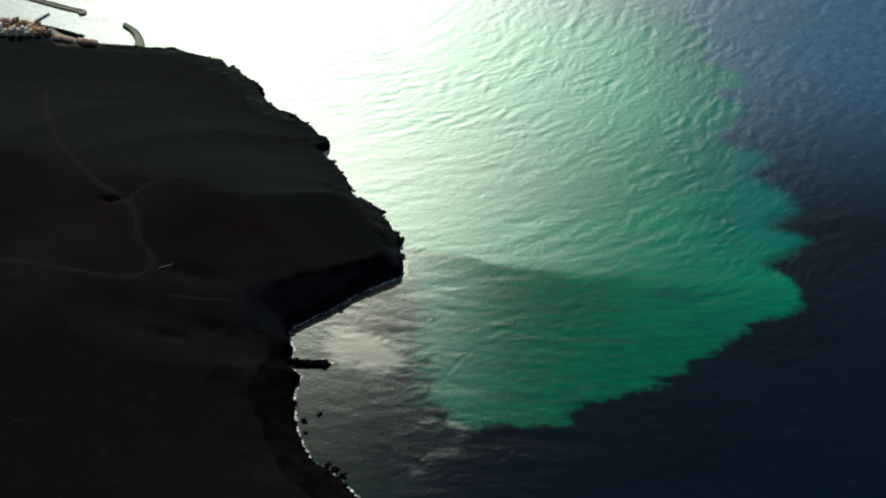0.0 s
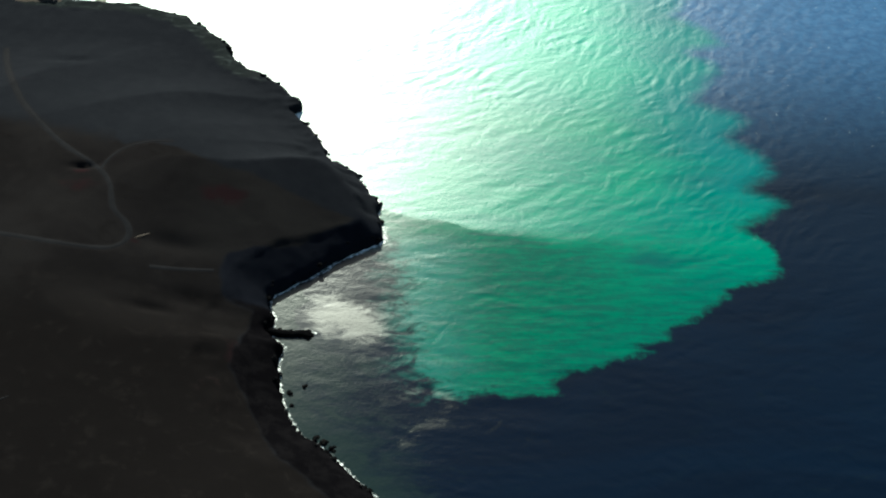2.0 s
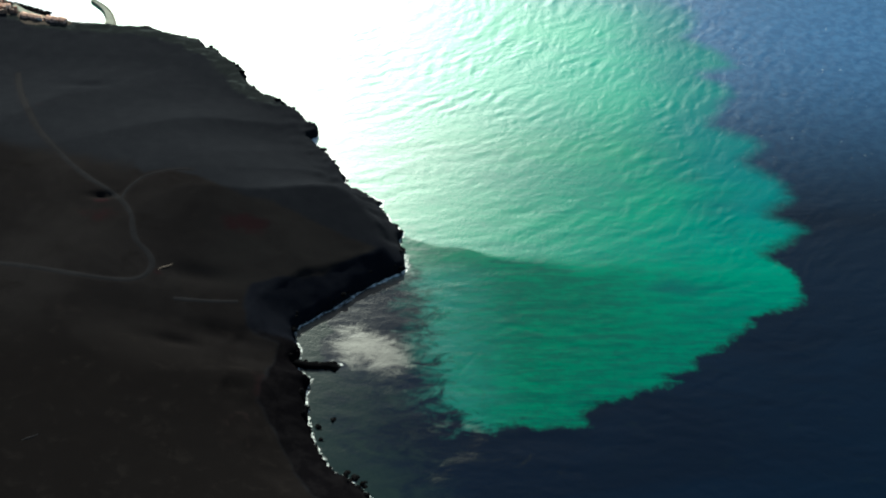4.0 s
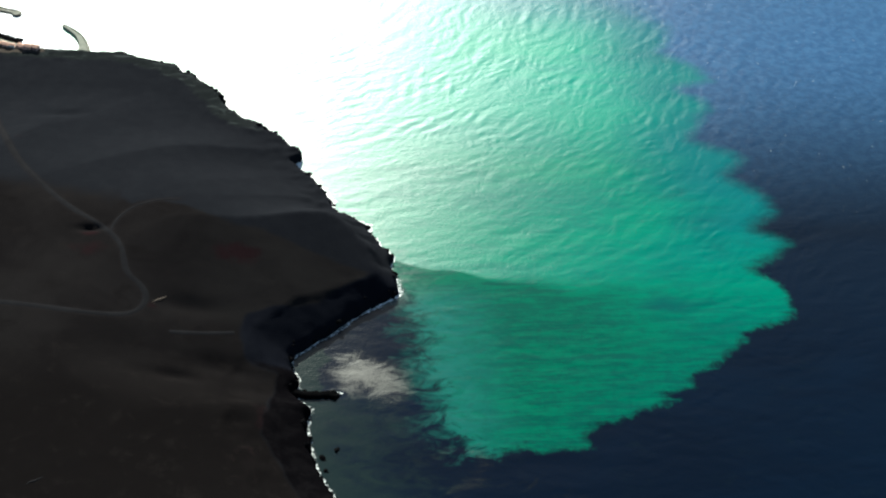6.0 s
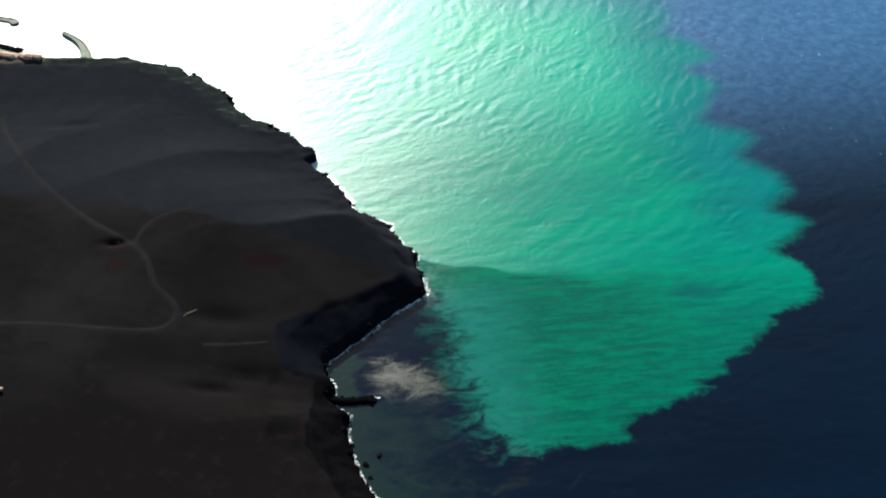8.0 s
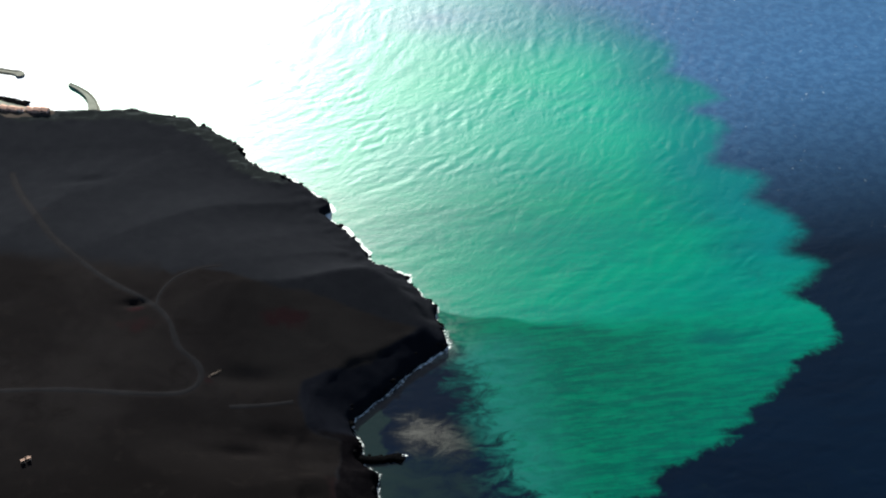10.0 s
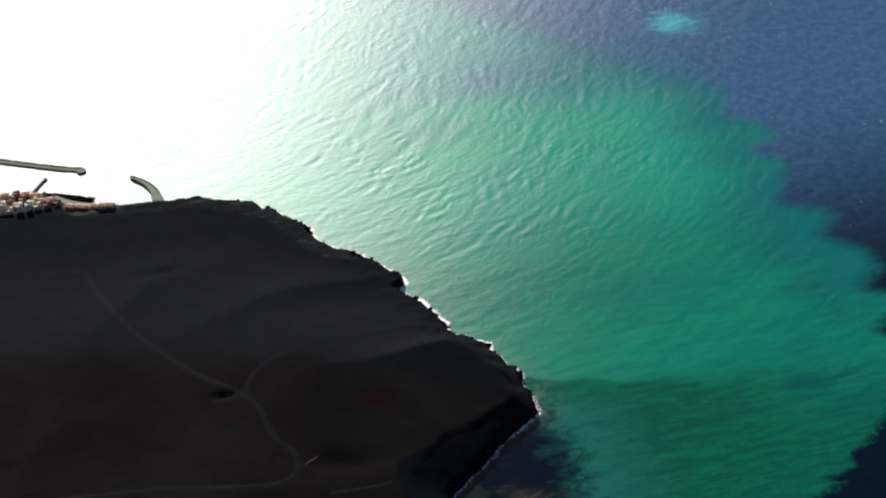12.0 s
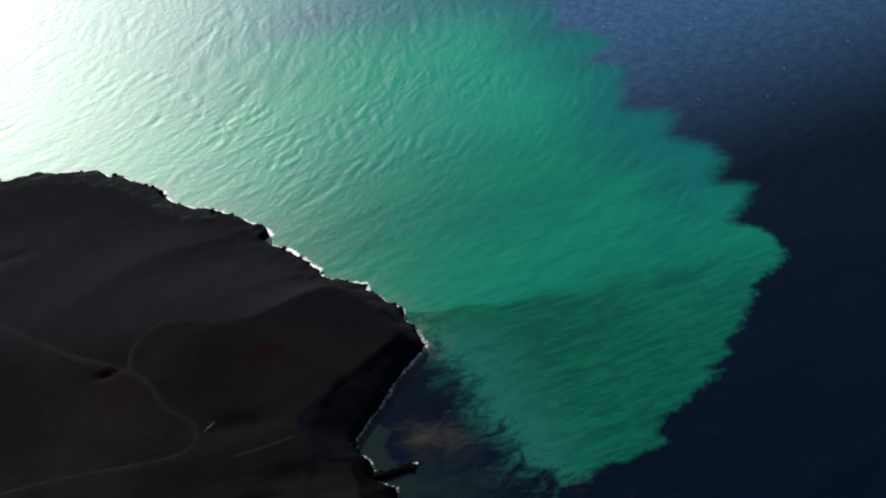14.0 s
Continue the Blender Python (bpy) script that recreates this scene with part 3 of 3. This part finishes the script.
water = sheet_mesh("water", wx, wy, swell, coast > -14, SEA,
                   {"stain": stain, "stain_blur": stain_blur, "murk_glint": murk_glint, "shoal": shoal, "boil": boil, "dim": dim, "surf": surf,
                    "open_sea": open_sea, "wind_haze": 0.8 * smooth((WY - 705) / 300) + 0.5 * smooth((WY - 1050) / 300), "calm": lee(WX, WY), "thin": thin, "wash": exposed * np.exp(-np.clip(coast, 0, 500) / 9), "milky": smooth((55 - WX) / 60) * smooth((712 - WY) / 30), "west": smooth((35 - WX) / 40) * smooth((708 - WY) / 40), "blue_haze": smooth((WY - 740) / 330),
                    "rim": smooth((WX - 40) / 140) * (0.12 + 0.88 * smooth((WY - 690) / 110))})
tagged(water, "blue sea with a wide emerald green stain spreading from the shore", "sea", kind="structure")


# ---- tracks over the ash ----
def bilinear(x, y):
    """Height of the ground's own grid."""
    i, j = min(max(int(np.searchsorted(gx, x)) - 1, 0), len(gx) - 2), min(max(int(np.searchsorted(gy, y)) - 1, 0), len(gy) - 2)
    u, v = (x - gx[i]) / (gx[i + 1] - gx[i]), (y - gy[j]) / (gy[j + 1] - gy[j])
    return float((gz[j, i] * (1 - u) + gz[j, i + 1] * u) * (1 - v) + (gz[j + 1, i] * (1 - u) + gz[j + 1, i + 1] * u) * v)


def track(points, width, label):
    line = rounded(points)
    dense = []
    for (ax, ay), (bx, by) in zip(line[:-1], line[1:]):
        n = max(1, int(math.hypot(bx - ax, by - ay) / 1.5))
        dense += [(ax + (bx - ax) * i / n, ay + (by - ay) * i / n) for i in range(n)]
    dense.append(line[-1])
    bm, rows = bmesh.new(), []
    for i, (x, y) in enumerate(dense):
        ax, ay = dense[max(0, i - 1)]
        bx, by = dense[min(len(dense) - 1, i + 1)]
        size = math.hypot(bx - ax, by - ay) or 1
        nx, ny = -(by - ay) / size, (bx - ax) / size
        half = width / 2 * (1 + 0.2 * math.sin(i * 0.23) * math.sin(i * 0.11 + 1))
        ring = []
        for k, lift in ((-1.0, -0.05), (-0.6, 0.13), (0, 0.17), (0.6, 0.13), (1.0, -0.05)):
            px, py = x + nx * half * k, y + ny * half * k
            ring.append(bm.verts.new((px, py, bilinear(px, py) + lift)))
        rows.append(ring)
    for a, b in zip(rows[:-1], rows[1:]):
        for k in range(4):
            bm.faces.new((a[k], b[k], b[k + 1], a[k + 1]))
    bmesh.ops.recalc_face_normals(bm, faces=bm.faces)
    return tagged(part("road", bm, ROAD, smooth=True), label, "dirt track", kind="structure")


track(MAIN_TRACK, 4.2, "pale dirt track winding over brown volcanic ash")
track(SIDE_TRACK, 2.0, "faint side track along the edge of the ash")
track(CLIFF_TRACK, 3.2, "faint straight track towards the cliff edge")


# ---- shore rocks ----
stones = random.Random(5)
bm = bmesh.new()
ring = SHORE_SOUTH[3:] + SHORE_NORTH[1:26]
for (ax, ay), (bx, by) in zip(ring[:-1], ring[1:]):
    n = int(math.hypot(bx - ax, by - ay) / 3.0)
    for i in range(n):
        t = stones.random()
        x, y = ax + (bx - ax) * t + stones.uniform(-5, 5), ay + (by - ay) * t + stones.uniform(-5, 5)
        z = height_at(x, y)
        if z < -3.5 or z > 9:
            continue
        boulder(bm, (x, y, max(z, -0.8)), stones.choice((0.7, 0.9, 1.3, 1.9, 2.6, 2.6 if y > 850 else 1.2)), stones)
tagged(part("shore_boulders", bm, LAVA), "black lava boulders strewn along the waterline", "rocks", kind="stuff")


def sea_rock(x, y, size, seed):
    r = random.Random(seed)
    bm = bmesh.new()
    boulder(bm, (x, y, 0.1), size, r, 0.8)
    for _ in range(3):
        boulder(bm, (x + r.uniform(-1, 1) * size, y + r.uniform(-1, 1) * size, -0.2), size * 0.6, r, 0.8)
    return tagged(part("sea_rock", bm, LAVA), "black lava rock standing in shallow water", "rock", "rocks off the cove")


for i, (x, y, size) in enumerate([(-77, 549, 2.0), (-86, 543.5, 2.2), (-68, 505, 2.6), (-63, 503, 2.8), (-58, 498, 2.6), (-84, 533, 1.4),
                                  (-47, 773, 2.2)]):
    sea_rock(x, y, size, i)

# the lava spur that shelters the cove: a flat-topped tongue with a rounded end
spur = random.Random(8)
bm, rows = bmesh.new(), []
for i in range(24):
    t = i / 23
    x, y = -116 + 42.5 * t, 600.0 - 5.0 * t + 0.8 * math.sin(t * 9)
    half = (2.9 - 0.5 * t + 1.1 * smooth(np.array((t - 0.8) / 0.1))) * (1 - 0.9 * max(0, (t - 0.93) / 0.07))
    up = 2.4 - 0.8 * t - 1.6 * max(0, (t - 0.93) / 0.07)
    rows.append([bm.verts.new((x + spur.uniform(-0.8, 0.8), y + o * float(half) + spur.uniform(-0.5, 0.5), z + spur.uniform(-0.15, 0.15)))
                 for o, z in ((-1.25, -2.5), (-1.0, up * 0.7), (-0.5, up), (0.0, up * 1.05), (0.5, up), (1.0, up * 0.7), (1.25, -2.5))])
for p, q in zip(rows[:-1], rows[1:]):
    for k in range(6):
        bm.faces.new((p[k], q[k], q[k + 1], p[k + 1]))
for i in range(26):
    t = spur.random()
    boulder(bm, (-114 + 40 * t, 600.0 - 5.0 * t + spur.choice((-2.9, 2.9)) + spur.uniform(-0.8, 0.8), 0.4), spur.uniform(0.6, 1.3), spur)
bmesh.ops.recalc_face_normals(bm, faces=bm.faces)
tagged(part("rock_spur", bm, WET_LAVA, smooth=True), "low black lava spur reaching into the cove", "rock spur")

# ---- harbour ----
def swept(points, section, material, name, parent=None, label="", widths=None):
    """A wall or deck: a section (offset across, height) drawn along a line."""
    line = rounded(points, 2)
    bm, rows = bmesh.new(), []
    for i, (x, y) in enumerate(line):
        ax, ay = line[max(0, i - 1)]
        bx, by = line[min(len(line) - 1, i + 1)]
        size = math.hypot(bx - ax, by - ay)
        nx, ny = -(by - ay) / size, (bx - ax) / size
        k = 1.0 if widths is None else widths[0] + (widths[1] - widths[0]) * i / (len(line) - 1)
        rows.append([bm.verts.new((x + nx * o * k, y + ny * o * k, z)) for o, z in section])
    n = len(section)
    for a, b in zip(rows[:-1], rows[1:]):
        for k in range(n):
            bm.faces.new((a[k], a[(k + 1) % n], b[(k + 1) % n], b[k]))
    bm.faces.new(rows[0])
    bm.faces.new(rows[-1][::-1])
    bmesh.ops.recalc_face_normals(bm, faces=bm.faces)
    return part(name, bm, material, parent, label)


def armour(points, offset, spread, size, step_m, seed, parent, label, stone=ARMOUR, taper=1.0):
    r = random.Random(seed)
    line = rounded(points, 2)
    bm = bmesh.new()
    for at, ((ax, ay), (bx, by)) in enumerate(zip(line[:-1], line[1:])):
        length = math.hypot(bx - ax, by - ay)
        k = 1 + (taper - 1) * at / (len(line) - 2)
        nx, ny = -(by - ay) / length * k, (bx - ax) / length * k
        for i in range(max(1, int(length / step_m))):
            for _ in range(3):
                t, o = r.random(), r.random()
                x, y = ax + (bx - ax) * t + nx * (offset + spread * o), ay + (by - ay) * t + ny * (offset + spread * o)
                boulder(bm, (x, y, 1.9 * k - 2.2 * o), size * k * r.uniform(0.7, 1.2), r, 0.85)
    ob = part("armour", bm, stone, parent, label)
    return tagged(ob, kind="stuff")


# pale banks of tuff, one beside the bend of the track
def tuff_bank(x0, y0, x1, y1, size, material, label):
    bm, rows = bmesh.new(), []
    for i in range(19):
        t = i / 18
        x, y = x0 + (x1 - x0) * t, y0 + (y1 - y0) * t + 0.3 * math.sin(t * 8)
        up, half = size * (0.8 * math.sin(math.pi * t) ** 0.7 - 0.25), size * (0.6 + 0.9 * math.sin(math.pi * t))
        rows.append([bm.verts.new((x, y + o * half, bilinear(x, y + o * half) + max(up * k, -0.2)))
                     for o, k in ((-1.3, -1), (-0.8, 0.6), (-0.2, 1.0), (0.4, 0.85), (1.3, -1))])
    for p, q in zip(rows[:-1], rows[1:]):
        for k in range(4):
            bm.faces.new((p[k], q[k], q[k + 1], p[k + 1]))
    bmesh.ops.recalc_face_normals(bm, faces=bm.faces)
    return tagged(part("earth_bank", bm, material, smooth=True), label, "earth bank", "pale earth banks")


tuff_bank(-196, 653.5, -186.5, 661, 0.9, TUFF, "pale orange tuff bank beside the bend of the track")
tuff_bank(-271, 495, -265, 496.5, 0.6, ROAD, "short pale earth bank on bare ash")
tuff_bank(-249, 494, -240, 499, 0.6, ROAD, "short pale earth bank on bare ash")

# main breakwater
main_line = [(-366, 1108), (-388, 1117), (-420, 1133), (-447, 1147), (-500, 1175), (-585, 1222)]
mole = new("breakwater")
swept(main_line, [(-3.4, -6), (-3.1, 1.3), (2.2, 1.3), (4.2, -0.1), (4.2, -6)], DARK_CONCRETE, "deck", mole)
swept(main_line, [(-3.0, 1.304), (-2.95, 1.9), (-2.4, 1.9), (-2.3, 1.304)], DARK_CONCRETE, "parapet", mole, "weathered concrete wave wall")
armour(main_line, -3.1, -1.4, 0.8, 2.0, 3, mole, "grey armour stones on the seaward slope")
bm = bmesh.new()
bmesh.ops.create_cone(bm, cap_ends=True, segments=20, radius1=4.8, radius2=4.2, depth=7.8, matrix=Matrix.Translation((-365.5, 1106.5, -2.2)))
part("round_head", bm, DARK_CONCRETE, mole)
tagged(mole, "long weathered concrete breakwater with a rounded head", "breakwater")

# inner mole
inner_line = [(-354, 1054), (-367, 1060), (-387, 1070), (-398, 1073)]
mole = new("harbour_mole")
swept(inner_line, [(-2.6, -5), (-2.2, 1.8), (2.2, 1.8), (2.6, -5)], LAVA, "deck", mole)
armour(inner_line, -1.8, -3.0, 1.4, 2.4, 4, mole, "black lava armour stones", LAVA)
armour(inner_line, 1.8, 2.6, 1.2, 2.4, 9, mole, "black lava armour stones", LAVA)
tagged(mole, "short mole of black lava rubble inside the harbour", "mole")

# narrow jetty in the basin
jetty_line = [(-398, 1103), (-403, 1094), (-409, 1081)]
mole = new("landing_jetty")
swept(jetty_line, [(-1.1, 0.6), (-1.1, 1.5), (1.1, 1.5), (1.1, 0.6)], ARMOUR, "deck", mole)
for x, y in ((-399, 1101), (-402, 1096), (-405, 1090), (-408, 1084)):
    bm = bmesh.new()
    bmesh.ops.create_cone(bm, cap_ends=True, segments=8, radius1=0.4, radius2=0.4, depth=6, matrix=Matrix.Translation((x, y, -2.2)))
    part("pile", bm, DARK_CONCRETE, mole)
tagged(mole, "narrow grey landing jetty in the harbour basin", "jetty")

# hooked pier
hook_line = [(-292, 1020), (-294, 1036), (-296, 1048), (-300, 1059), (-307, 1070), (-319, 1082)]
mole = new("hooked_pier")
swept(hook_line, [(-5, -5), (-3.0, 2.4), (3.0, 2.4), (5, -5)], CONCRETE, "deck", mole, "", (1.9, 0.35))
swept(hook_line, [(-3.2, 2.4), (-3.1, 3.0), (-2.2, 3.0), (-2.1, 2.4)], DARK_CONCRETE, "parapet", mole, "weathered wave wall", (1.9, 0.35))
armour(hook_line, -4.4, -1.8, 1.0, 2.0, 6, mole, "dark armour stones on the outer side", LAVA, 0.12)
armour(hook_line, 4.4, 1.2, 0.8, 2.4, 7, mole, "grey stones on the inner side", ARMOUR, 0.2)
tagged(mole, "curved pale concrete pier with dark stones outside", "pier")

# quay below the village
quay_line = [(-330, 1036), (-352, 1043), (-374, 1054), (-388, 1067)]
quay = swept(quay_line, [(-2, -4), (-2, 2.8), (6, 3.0), (6, -4)], CONCRETE, "quay")
tagged(quay, "pale concrete quay at the foot of the village", "quay", kind="structure")


def house(width, depth, storeys, walls, roof, roof_kind):
    """A village house standing on its own origin, its front to -y."""
    h = 3.0 * storeys
    root = new("house")
    bm = bmesh.new()
    box(bm, -width / 2, -depth / 2, -2, width / 2, depth / 2, h)
    part("wall", bm, walls, root)
    bm = bmesh.new()
    if roof_kind == "flat":
        box(bm, -width / 2 + 0.25, -depth / 2 + 0.25, h + 0.004, width / 2 - 0.25, depth / 2 - 0.25, h + 0.12)
        top = part("roof", bm, roof, root, "flat screeded roof terrace")
        for x0, y0, x1, y1 in ((-width / 2, -depth / 2, width / 2, -depth / 2 + 0.25), (-width / 2, depth / 2 - 0.25, width / 2, depth / 2),
                               (-width / 2, -depth / 2 + 0.25, -width / 2 + 0.25, depth / 2 - 0.25),
                               (width / 2 - 0.25, -depth / 2 + 0.25, width / 2, depth / 2 - 0.25)):
            bm = bmesh.new()
            box(bm, x0, y0, h + 0.004, x1, y1, h + 0.9, 0.03)
            part("parapet", bm, walls, top)
        bm = bmesh.new()
        box(bm, width * 0.1, depth * 0.05, h + 0.12, width * 0.1 + 2.4, depth * 0.05 + 2.6, h + 2.3, 0.04)
        part("stair_head", bm, walls, top)
    else:
        e, ridge = 0.4, h + depth * 0.22
        v = [bm.verts.new(p) for p in ((-width / 2 - e, -depth / 2 - e, h), (width / 2 + e, -depth / 2 - e, h), (width / 2 + e, depth / 2 + e, h),
                                       (-width / 2 - e, depth / 2 + e, h), (-width / 2 + depth * 0.3, 0, ridge), (width / 2 - depth * 0.3, 0, ridge))]
        for f in ((0, 1, 5, 4), (1, 2, 5), (2, 3, 4, 5), (3, 0, 4), (3, 2, 1, 0)):
            bm.faces.new([v[i] for i in f])
        part("roof", bm, roof, root, "hipped clay tile roof")
    bays = max(2, int(width / 3.2))
    for level in range(storeys):
        for side in (-1, 1):
            for i in range(bays):
                x = (i + 0.5) / bays * width - width / 2
                if level == 0 and side < 0 and i == bays // 2:
                    bm = bmesh.new()
                    box(bm, x - 0.5, -depth / 2 - 0.05, 0, x + 0.5, -depth / 2 + 0.1, 2.1, 0.02)
                    part("door", bm, TIMBER, root)
                    continue
                y = side * depth / 2
                z = level * 3.0 + 0.95
                bm = bmesh.new()
                for x0, z0, x1, z1 in ((x - 0.6, z, x + 0.6, z + 0.1), (x - 0.6, z + 1.2, x + 0.6, z + 1.3), (x - 0.6, z + 0.1, x - 0.5, z + 1.2), (x + 0.5, z + 0.1, x + 0.6, z + 1.2)):
                    box(bm, x0, y - 0.07, z0, x1, y + 0.07, z1)
                window = part("window", bm, TIMBER, root)
                bm = bmesh.new()
                box(bm, x - 0.5, y - 0.03, z + 0.1, x + 0.5, y + 0.03, z + 1.2)
                part("pane", bm, GLASS, window)
    return root


kinds = [("white", WHITEWASH, TERRACE, "flat", 5.2, 4.6, 2, "white two-storey village house with a flat roof terrace"),
         ("cream", CREAM, TERRACE, "flat", 6.4, 4.8, 1, "cream one-storey village house with a flat roof terrace"),
         ("salmon", SALMON, CLAY, "hip", 7.6, 5, 1, "salmon village house with a clay tile roof"),
         ("brown", BROWN, BROWN, "flat", 6.2, 4.6, 1, "unplastered brown block house with a flat roof"),
         ("small", WHITEWASH, CLAY, "hip", 5.6, 4.4, 1, "small white village house with a clay tile roof")]
first = {}
spots = random.Random(21)
plan = []
for row, (x0, y0, x1, y1, n) in enumerate([(-331, 1028, -374, 1040, 6), (-380, 1047, -404, 1045, 3), (-386, 1053.5, -408, 1054, 3), (-392, 1061, -408, 1066, 2), (-405, 1044, -442, 1043, 5),
                                           (-412, 1051, -446, 1052, 3), (-410, 1060, -448, 1061, 4), (-407, 1069, -446, 1072, 4), (-446, 1045, -502, 1052, 5),
                                           (-450, 1057, -500, 1063, 4), (-450, 1069, -500, 1075, 4), (-480, 1085, -540, 1113, 5)]):
    for i in range(n):
        t = (i + 0.5) / n
        plan.append((x0 + (x1 - x0) * t + spots.uniform(-1.2, 1.2), y0 + (y1 - y0) * t + spots.uniform(-1.0, 1.0), row,
                     math.degrees(math.atan2(y0 - y1, x0 - x1)) + spots.uniform(-5, 5)))
for i, (x, y, row, turn) in enumerate(plan):
    kind = kinds[2] if row == 0 and i % 4 != 3 else kinds[spots.choice((0, 1, 2, 4, 3, 3, 1, 4, 3, 2))]
    turn += spots.uniform(-14, 14)
    z = max(height_at(x, y), 3.0) - 0.2
    if kind[0] in first:
        copy_thing(first[kind[0]], pose(x, y, z, 0, 0, turn))
    else:
        made = house(kind[4], kind[5], kind[6], kind[1], kind[2], kind[3])
        tagged(made, kind[7], "house", "houses of the village")
        made.matrix_basis = pose(x, y, z, 0, 0, turn)
        first[kind[0]] = made


# two white huts on the ash, far from the village
for x, y, turn in ((-305, 589.5, 20), (-301.8, 591, 8)):
    root = new("hut")
    bm = bmesh.new()
    box(bm, -1.2, -0.9, -1.5, 1.2, 0.9, 2.0, 0.05)
    part("wall", bm, BROWN, root)
    bm = bmesh.new()
    box(bm, -1.3, -1.0, 2.004, 1.3, 1.0, 2.12, 0.04)
    part("roof", bm, BROWN, root)
    bm = bmesh.new()
    box(bm, -0.4, -0.96, 0, 0.4, -0.85, 1.8, 0.02)
    part("door", bm, TIMBER, root)
    root.matrix_basis = pose(x, y, height_at(x, y), 0, 0, turn)
    tagged(root, "small pale brown hut standing alone on dark ash", "hut", "huts on the ash")
